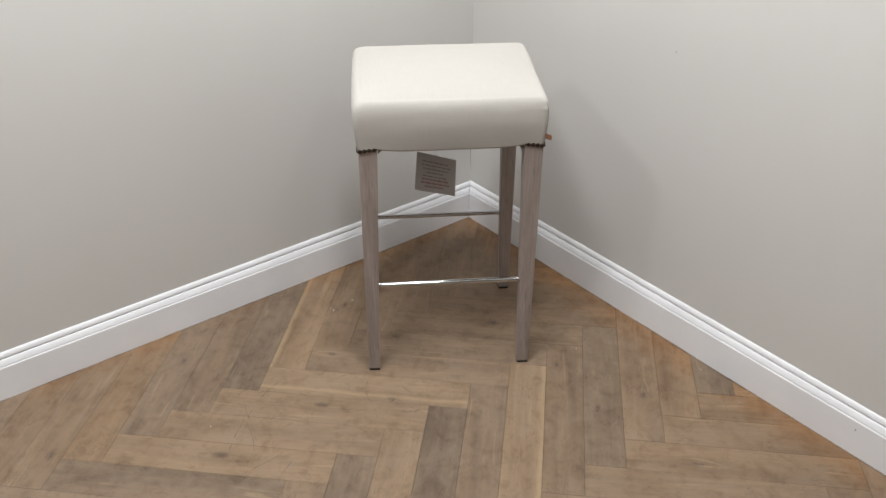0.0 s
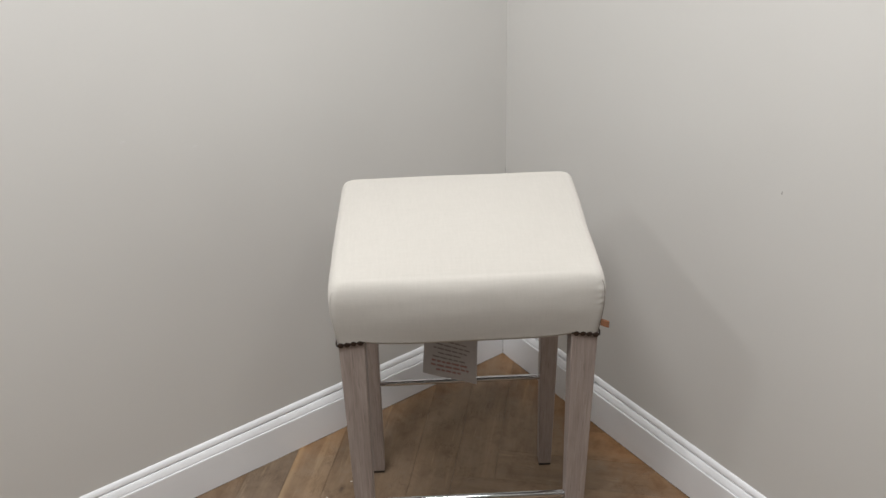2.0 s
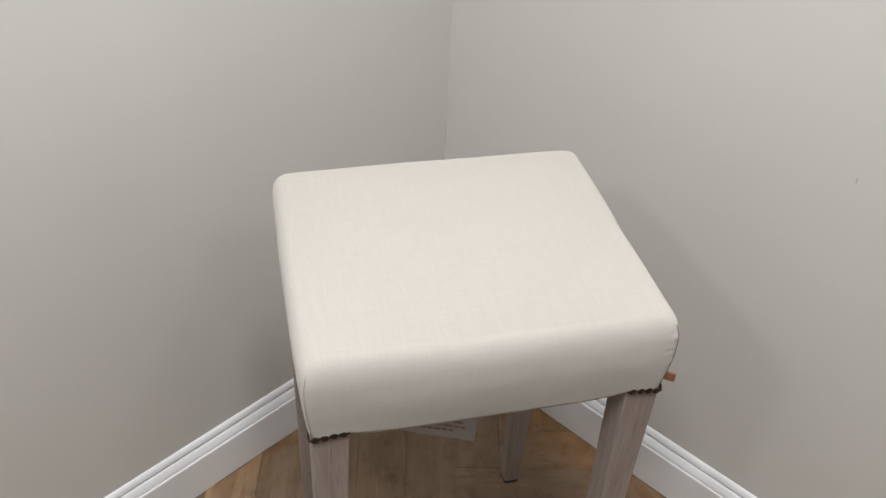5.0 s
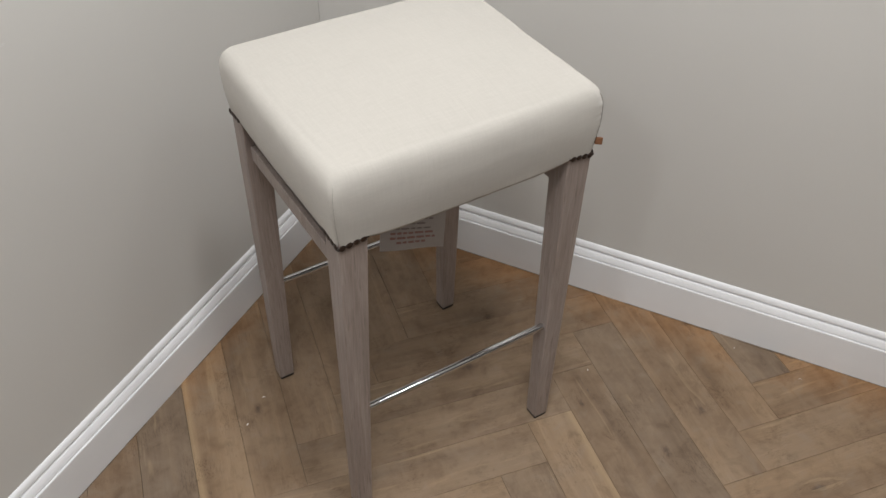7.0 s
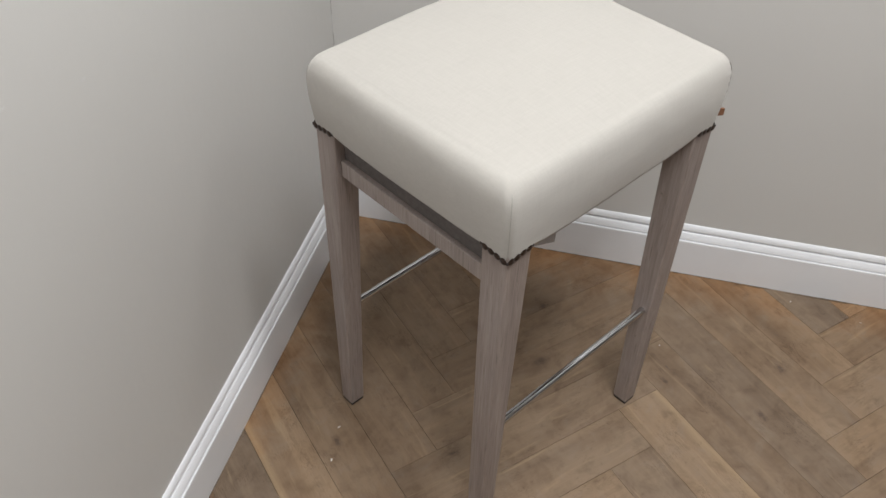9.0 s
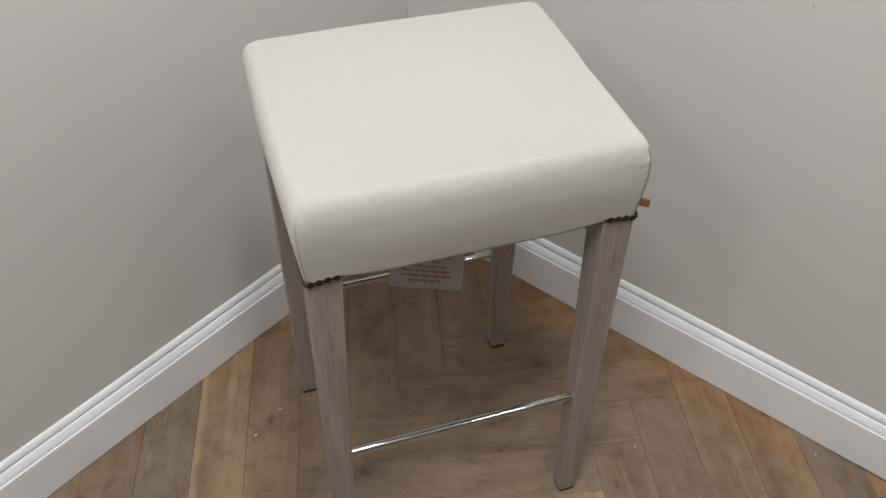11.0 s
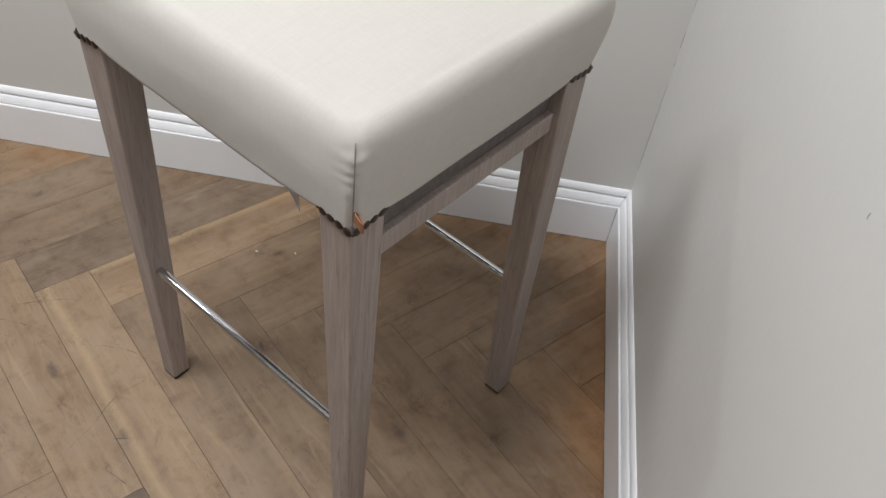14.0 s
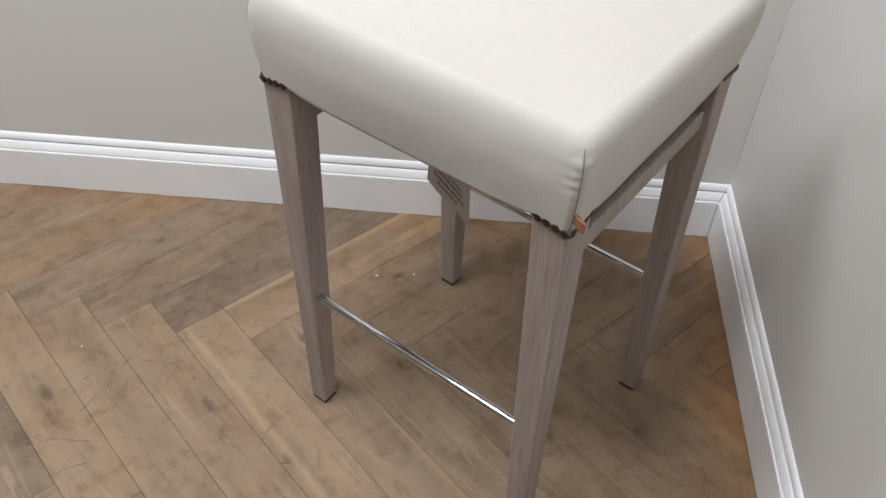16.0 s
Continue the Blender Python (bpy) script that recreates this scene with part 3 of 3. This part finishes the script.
# corner seams with small puckers
for sx in (-1, 1):
    for sy in (-1, 1):
        pts = []
        for dz in (0.001, 0.010, 0.020, 0.032, 0.044, 0.056, 0.066, 0.076, 0.084, 0.091, 0.097, 0.102):
            k = corner_round(dz) * (1 - math.sqrt(0.5)) - 0.0001
            out = side_out(dz)
            x, y = CX + out - k, CY + out - k
            lean = 0.009 * dz / 0.11 if sx > 0 < sy else 0.0
            pts.append((sx * x + lean, sy * y - (0.006 * dz / 0.11 if sy > 0 else 0), HEM + dz - corner_dip(x, sy * y) * max(0.0, 1 - dz / 0.05) ** 2))
        part("seam", tube(pts, 0.0006, 6), M_SEAM if sx > 0 > sy else M_SEAM_PALE, seat, "stitched vertical corner seam", True)


# dark braid with nail heads over each leg top
def nail_mesh():
    rings = [[(r * math.cos(2 * math.pi * k / 10), r * math.sin(2 * math.pi * k / 10), z) for k in range(10)] for r, z in ((0.0053, 0.0), (0.0052, 0.0007), (0.0043, 0.0014), (0.0024, 0.0019), (0.0004, 0.0021))]
    return mesh_of("nail_head", loft(rings), M_BRONZE, True)


NAIL = nail_mesh()
for sx in (-1, 1):
    for sy in (-1, 1):
        for face in ("x", "y"):
            if face == "y":
                x0, x1 = sorted((sx * (CX + 0.001), sx * (CX - 0.047)))
                yy = sy * (CY - 0.0004)
                ys = sorted((yy, yy + sy * 0.0016))
                b = box(x0, x1, ys[0], ys[1], HEM - 0.0016, HEM + 0.0022, 0.0006, 1)
            else:
                y0, y1 = sorted((sy * (CY + 0.001), sy * (CY - 0.047)))
                xx = sx * (CX - 0.0004)
                xs = sorted((xx, xx + sx * 0.0016))
                b = box(xs[0], xs[1], y0, y1, HEM - 0.0016, HEM + 0.0022, 0.0006, 1)
            for v in b.verts:
                v.co.z -= corner_dip(v.co.x, v.co.y)
            braid = part("nail_trim", b, M_BRAID, stool, "dark braid strip with bronze nail heads")
            for k in range(4):
                d = 0.0062 + 0.0108 * k
                nail = new("nail_head", NAIL)
                nail.parent = braid
                if face == "y":
                    nail.matrix_local = pose(sx * (CX - d), sy * (CY + 0.0004), HEM - corner_dip(CX - d, sy * CY) + random.uniform(-0.0008, 0.0008), -90 * sy, 0, 0)
                else:
                    nail.matrix_local = pose(sx * (CX + 0.0004), sy * (CY - d), HEM - corner_dip(CX, sy * (CY - d)) + random.uniform(-0.0008, 0.0008), 0, 90 * sx, 0)

# folded leather tab at one front corner
TABY = -CY + 0.0020
path = [(CX + 0.001, TABY + 0.0022), (CX + 0.008, TABY + 0.0028), (CX + 0.0145, TABY + 0.0024), (CX + 0.0172, TABY + 0.0012), (CX + 0.0180, TABY),
        (CX + 0.0172, TABY - 0.0012), (CX + 0.0145, TABY - 0.0024), (CX + 0.008, TABY - 0.0028), (CX + 0.001, TABY - 0.0022)]
rings = []
for x, y in path:
    n = Vector((0.25 * (x - CX - 0.012), y - TABY)).normalized() * 0.0007
    drop = -0.25 * (x - CX)
    turned = Matrix.Rotation(radians(-12), 2)
    ring = []
    for k, z in ((-1, 0.0), (1, 0.0), (1, 0.0118), (-1, 0.0118)):
        q = turned @ Vector(((x + n.x * k - CX) * 0.80, (y - TABY) * 0.45 + n.y * k))
        ring.append((CX + q.x, TABY + q.y, HEM + 0.013 + drop + z))
    rings.append(ring)
part("leather_tab", loft(rings), M_LEATHER, stool, "small folded tan leather tab sewn into the seam")

# hanging care tag with unreadable print
TAG = pose(-0.030, -0.065, 0.474, 0, 2.5, -27.3)


def tag_point(u, v, off=0.0):
    """u across, v up the card, with a slight curl."""
    c = 0.006 * math.sin(u * 30) * (1 - v / 0.1) + 0.05 * v * v * 4
    return TAG @ Vector((u, c + off, v))


def card(u0, u1, v0, v1, off, thick, nu=8, nv=8):
    bm = bmesh.new()
    grid = [[[bm.verts.new(tag_point(u0 + (u1 - u0) * i / nu, v0 + (v1 - v0) * j / nv, off + s * thick)) for j in range(nv + 1)] for i in range(nu + 1)] for s in (0, 1)]
    for s in (0, 1):
        for i in range(nu):
            for j in range(nv):
                bm.faces.new((grid[s][i][j], grid[s][i + 1][j], grid[s][i + 1][j + 1], grid[s][i][j + 1]))
    for i in range(nu):
        for j in (0, nv):
            bm.faces.new((grid[0][i][j], grid[0][i + 1][j], grid[1][i + 1][j], grid[1][i][j]))
    for j in range(nv):
        for i in (0, nu):
            bm.faces.new((grid[0][i][j], grid[0][i][j + 1], grid[1][i][j + 1], grid[1][i][j]))
    return bm


tag = part("care_tag", card(-0.0530, 0.0530, 0.0, 0.104, 0.0, 0.0007), M_CARD, stool, "white care tag with grey and red print hanging under the seat")
words = random.Random(4)
for k in range(8):
    half = (0.036, 0.038, 0.033, 0.024, 0.034, 0.036, 0.037, 0.026)[7 - k]
    v = 0.014 + 0.0098 * k
    thick = 0.0042 if k in (0, 1, 2) else 0.0030
    line = bmesh.new()
    u = -half
    while u < half - 0.004:
        u1 = min(half, u + words.uniform(0.006, 0.015))
        me = bpy.data.meshes.new("word")
        word = card(u, u1, v, v + thick, -0.0005, 0.0004, 2, 1)
        word.to_mesh(me)
        word.free()
        line.from_mesh(me)
        bpy.data.meshes.remove(me)
        u = u1 + 0.0022
    part("print_line", line, M_RED if k in (0, 1, 2) else M_INK, tag)
top = tag_point(0, 0.097)
part("string", tube([top, (top.x, top.y + 0.004, 0.60), (top.x + 0.004, top.y + 0.008, 0.652)], 0.0006, 6), M_STRING, stool, "thin white string holding the tag")

# ---- herringbone oak floor ----
floor = slab("floor", "grey-brown oak herringbone parquet floor, worn and scuffed", -ROOM - T, T, -ROOM - T, T, -0.06, -0.0075, M_SUB)
H, RUN = 0.0695, 0.390
STEP = 2 * H
GAP = 0.00018
PL, PW = RUN * math.sqrt(2), H * math.sqrt(2)
PX, PY = -1.035, -0.388
# tone and warmth of single planks, and their larger knots (along, across, radius)
TONES = {(-1, -6): (-0.1, 0.2), (-1, -5): (0.0, 0.0), (-1, -4): (0.0, 0.8), (-1, -3): (-0.2, -0.4), (-1, -2): (-0.3, -0.2), (-1, -1): (-0.6, -0.6), (-1, 0): (0.45, 0.5),
         (-1, 1): (0.1, 0.3), (-1, 2): (-0.1, 0.2), (-1, 3): (0.0, 0.2), (-1, 4): (-0.1, 0.1), (-1, 5): (-0.2, 0.1), (-1, 6): (0.15, 0.4), (0, -4): (-0.2, -0.5), (0, -3): (0.65, 0.3), (0, -2): (0.35, 0.1), (0, -1): (0.4, 0.2), (0, 0): (0.55, 0.2),
         (0, 1): (0.1, -0.1), (0, 2): (0.05, -0.1), (0, 3): (0.15, 0.0), (0, 4): (0.0, 0.2), (0, 5): (-0.25, 0.1), (0, 6): (-0.1, 0.9), (1, -3): (-0.5, -0.6), (1, -2): (0.45, 0.1),
         (1, -1): (-0.7, -0.7), (1, 0): (-0.1, -0.3), (1, 1): (0.65, 0.3), (1, 2): (-0.35, 0.0), (1, 3): (-0.45, -0.4), (1, 4): (0.0, 0.2), (1, 5): (0.1, 0.5), (1, 6): (-0.35, -0.5),
         (2, 3): (0.15, 0.1), (2, 4): (0.2, 0.4), (2, 5): (0.0, 0.3), (2, 6): (0.0, 0.5)}
KNOTS = {(0, -3): (0.0, 0.009, 0.011), (0, -1): (0.0, 0.016, 0.010), (0, 1): (-0.218, 0.026, 0.007), (0, 0): (0.078, -0.033, 0.008), (0, 3): (0.018, 0.030, 0.010), (0, 2): (-0.153, 0.028, 0.006),
         (2, 4): (-0.104, -0.016, 0.008), (1, 4): (-0.105, -0.007, 0.007), (-1, -5): (-0.168, -0.019, 0.010), (-1, -3): (0.015, -0.007, 0.008), (0, 5): (-0.083, -0.041, 0.006)}


def clip(poly, axis, limit, keep_less=True):
    out = []
    s = 1 if keep_less else -1
    for i, p in enumerate(poly):
        q = poly[(i + 1) % len(poly)]
        a, b = s * (limit - p[axis]), s * (limit - q[axis])
        if a >= 0:
            out.append(p)
        if a * b < 0:
            f = a / (a - b)
            out.append((p[0] + (q[0] - p[0]) * f, p[1] + (q[1] - p[1]) * f))
    return out


def plank_geometry(poly):
    """Vertices and faces of a plank with eased edges over a convex outline in its own plane."""
    n = len(poly)
    cx, cy = sum(p[0] for p in poly) / n, sum(p[1] for p in poly) / n

    def inset(d):
        res = []
        for i in range(n):
            p0, p1, p2 = poly[i - 1], poly[i], poly[(i + 1) % n]
            e1, e2 = (Vector(p1) - Vector(p0)).normalized(), (Vector(p2) - Vector(p1)).normalized()
            n1, n2 = Vector((-e1.y, e1.x)), Vector((-e2.y, e2.x))
            k = (n1 + n2) / max(0.3, 1 + n1.dot(n2))
            res.append((p1[0] + k.x * d, p1[1] + k.y * d))
        return res
    area = sum(poly[i][0] * poly[(i + 1) % n][1] - poly[(i + 1) % n][0] * poly[i][1] for i in range(n))
    if area < 0:
        poly.reverse()
    verts, faces = [], []
    for d, z in ((GAP, -0.0075), (GAP, -0.0008), (GAP + 0.0002, -0.0002), (GAP + 0.0006, 0.0)):
        verts += [(x, y, z) for x, y in inset(d)]
    for r in range(3):
        for i in range(n):
            j = (i + 1) % n
            faces.append((r * n + i, r * n + j, (r + 1) * n + j, (r + 1) * n + i))
    faces.append(tuple(3 * n + i for i in range(n)))
    return verts, faces


def plank_mesh(verts, faces, uvs=None):
    me = bpy.data.meshes.new("plank")
    me.from_pydata(verts, [], faces)
    layer = me.uv_layers.new(name="plank")
    for loop in me.loops:
        layer.data[loop.index].uv = (uvs or verts)[loop.vertex_index][:2]
    me.materials.append(M_PLANK)
    return me


# where a pale sapwood streak runs along a plank, across its width
SAP = {(-1, 0): 0.0430, (0, 0): -0.028, (1, 1): -0.044}
rng = random.Random(11)
full = [(-PL / 2, -PW / 2), (PL / 2, -PW / 2), (PL / 2, PW / 2), (-PL / 2, PW / 2)]
FULL = plank_mesh(*plank_geometry(list(full)))
rest_v, rest_f, rest_uv = [], [], []
LIM = -0.003
for k in range(-1, 12):
    for i in range(-40, 60):
        if k % 2 == 0:
            cx = PX + i * STEP + H / 2 + RUN / 2
            cy = PY - RUN * k + H / 2 - RUN / 2
            turn = -45
        else:
            cx = PX + i * STEP + H + RUN + H / 2 - RUN / 2
            cy = PY + H - RUN * k - H / 2 - RUN / 2
            turn = 45
        c, s = math.cos(radians(turn)), math.sin(radians(turn))
        world_poly = [(cx + c * x - s * y, cy + s * x + c * y) for x, y in full]
        cut = world_poly
        for axis, limit, less in ((0, LIM, True), (1, LIM, True), (0, -ROOM, False), (1, -ROOM, False)):
            cut = clip(cut, axis, limit, less) if cut else cut
        if len(cut) < 3:
            continue
        tone, warm = rng.gauss(0, 0.3), rng.gauss(0, 0.4)
        kn = (rng.uniform(-PL / 2, PL / 2), rng.uniform(-PW / 2, PW / 2) * 0.8, rng.choice((0.0, 0.0, 0.0, 0.004, 0.007)))
        tone, warm = TONES.get((k, i), (tone, warm))
        kn = KNOTS.get((k, i), kn)
        local = [(c * (x - cx) + s * (y - cy), -s * (x - cx) + c * (y - cy)) for x, y in cut]
        whole = len(cut) == 4 and all(abs(a[0] - b[0]) + abs(a[1] - b[1]) < 1e-6 for a, b in zip(cut, world_poly))
        if max(p[0] for p in cut) > -2.0 and max(p[1] for p in cut) > -1.9:
            ob = new("plank", FULL if whole else plank_mesh(*plank_geometry(local)))
            ob.parent = floor
            ob.matrix_world = pose(cx, cy, rng.uniform(-0.0003, 0.0001), 0, 0, turn)
            ob["tone"], ob["warm"], ob["knot"], ob["sap"] = tone, warm, kn, SAP.get((k, i), 9.0)
        else:
            v, f = plank_geometry(local)
            b0 = len(rest_v)
            du, dv = rng.uniform(-20, 20), rng.uniform(-20, 20)
            rest_v += [(cx + c * x - s * y, cy + s * x + c * y, z) for x, y, z in v]
            rest_uv += [(x + du, y + dv) for x, y, z in v]
            rest_f += [tuple(b0 + q for q in face) for face in f]
rest = new("far_planks", plank_mesh(rest_v, rest_f, rest_uv))
rest.parent = floor
tagged(rest, "oak herringbone planks farther from the corner", kind="stuff")


# scuffs left by dragged furniture legs
M_SCRATCH = simple("dark_scratch", (0.118, 0.090, 0.068), 0.7, 0, 200, 0.3)


def scratch(points, wide, seed):
    """A fine dark broken scratch along a smooth line through a few points of the floor."""
    pts = [Vector((*p, 0.00005)) for p in points]
    ext = [2 * pts[0] - pts[1], *pts, 2 * pts[-1] - pts[-2]]
    line = []
    for a, b, c, d in zip(ext, ext[1:], ext[2:], ext[3:]):
        n = max(4, int((c - b).length / 0.005))
        for k in range(n):
            t = k / n
            line.append(0.5 * (2 * b + (c - a) * t + (2 * a - 5 * b + 4 * c - d) * t * t + (3 * b - a - 3 * c + d) * t ** 3))
    bm = bmesh.new()
    last = None
    for k, p in enumerate(line):
        way = (line[min(k + 1, len(line) - 1)] - line[max(k - 1, 0)]).normalized()
        side = Vector((-way.y, way.x, 0))
        fade = math.sin(math.pi * (k + 0.5) / len(line)) ** 0.5
        w = wide * fade * max(0.12, 0.5 + 0.9 * noise.noise(Vector((k * 0.35, seed, 0.5))))
        p = p + side * 0.0012 * noise.noise(Vector((k * 0.2, 7.3, seed)))
        ring = [bm.verts.new(q) for q in (p - side * w, p + side * w, p + side * w * 0.6 + Vector((0, 0, 0.00008)), p - side * w * 0.6 + Vector((0, 0, 0.00008)))]
        if last and noise.noise(Vector((k * 0.23, seed, 2.1))) > -0.28:
            for i in range(4):
                bm.faces.new((last[i], last[(i + 1) % 4], ring[(i + 1) % 4], ring[i]))
        last = ring
    bmesh.ops.delete(bm, geom=[v for v in bm.verts if not v.link_faces], context="VERTS")
    part("scratch", bm, M_SCRATCH, floor, "fine dark scratch worn into the oak")


for seed, (wide, points) in enumerate((
        (0.0011, ((-1.076, -0.388), (-1.096, -0.437), (-1.106, -0.480), (-1.129, -0.560))), (0.0013, ((-1.113, -0.464), (-1.171, -0.515), (-1.221, -0.575))),
        (0.0010, ((-1.114, -0.471), (-1.128, -0.536), (-1.149, -0.585))), (0.0010, ((-1.088, -0.454), (-1.010, -0.459), (-0.956, -0.473))),
        (0.0010, ((-0.913, -0.478), (-0.839, -0.472), (-0.771, -0.492))), (0.0011, ((-1.074, -0.657), (-1.128, -0.684), (-1.164, -0.716))),
        (0.0010, ((-1.236, -0.627), (-1.180, -0.630), (-1.088, -0.627))), (0.0009, ((-1.149, -0.480), (-1.107, -0.462), (-1.028, -0.408), (-0.943, -0.382))),
        (0.0010, ((-0.856, -0.685), (-0.833, -0.632), (-0.814, -0.565), (-0.778, -0.520))), (0.0013, ((-0.779, -0.692), (-0.757, -0.702), (-0.735, -0.711))),
        (0.0016, ((-0.802, -0.640), (-0.780, -0.637), (-0.759, -0.633))), (0.0012, ((-0.274, -0.762), (-0.310, -0.800), (-0.329, -0.830))))):
    scratch(points, wide, seed * 1.7)


# ---- small marks and litter ----
def flake(name, label, category, m, size, mat, group, squash=0.4, high=0.2):
    """A tiny irregular crumb or smear."""
    n = 7
    pts = [(size * (0.7 + 0.5 * rng.random()) * math.cos(2 * math.pi * k / n), size * squash * (0.7 + 0.5 * rng.random()) * math.sin(2 * math.pi * k / n)) for k in range(n)]
    rings = [[(x * f, y * f, z) for x, y in pts] for f, z in ((1.0, 0.0), (0.9, size * high * 0.6), (0.4, size * high))]
    ob = new(name, mesh_of(name, loft(rings), mat))
    ob.matrix_world = m
    return tagged(ob, label, category, group)


for x, y, size in ((-1.193, -0.436, 0.0026), (-0.046, -1.045, 0.0024), (-0.073, -1.19, 0.0018), (-0.249, -0.774, 0.0028), (-0.616, -0.192, 0.0036), (-0.688, -0.203, 0.0036)):
    flake("paint_crumb", "tiny white paint crumb lying on the oak floor", "crumb", pose(x, y, 0.0001, 0, 0, rng.uniform(0, 180)), size, M_DUST, "crumbs on the floor")
flake("wall_scuff", "small grey scuff mark on the greige wall", "scuff", pose(-0.0001, -0.779, 0.806, 0, -90, 20), 0.0045, M_SCUFF, "marks on the walls", 0.35, 0.03)
flake("wall_scuff", "small pale scuff mark on the greige wall", "scuff", pose(-0.78, -0.0001, 0.843, 90, 0, 0), 0.006, M_PALE, "marks on the walls", 0.4, 0.03)
flake("wall_scuff", "small pale scuff mark on the greige wall", "scuff", pose(-0.912, -0.0001, 0.887, 90, 0, 0), 0.006, M_PALE, "marks on the walls", 0.5, 0.03)
flake("skirting_chip", "small dark chip in the white skirting paint", "chip", pose(-0.706, -0.0063, 0.1120, 80, 0, 0), 0.006, M_SCUFF, "marks on the walls", 0.2, 0.03)
flake("skirting_chip", "small pale chip in the white skirting paint", "chip", pose(-0.0175, -1.46, 0.073, 0, -90, 0), 0.006, M_SCUFF, "marks on the walls", 0.25, 0.03)
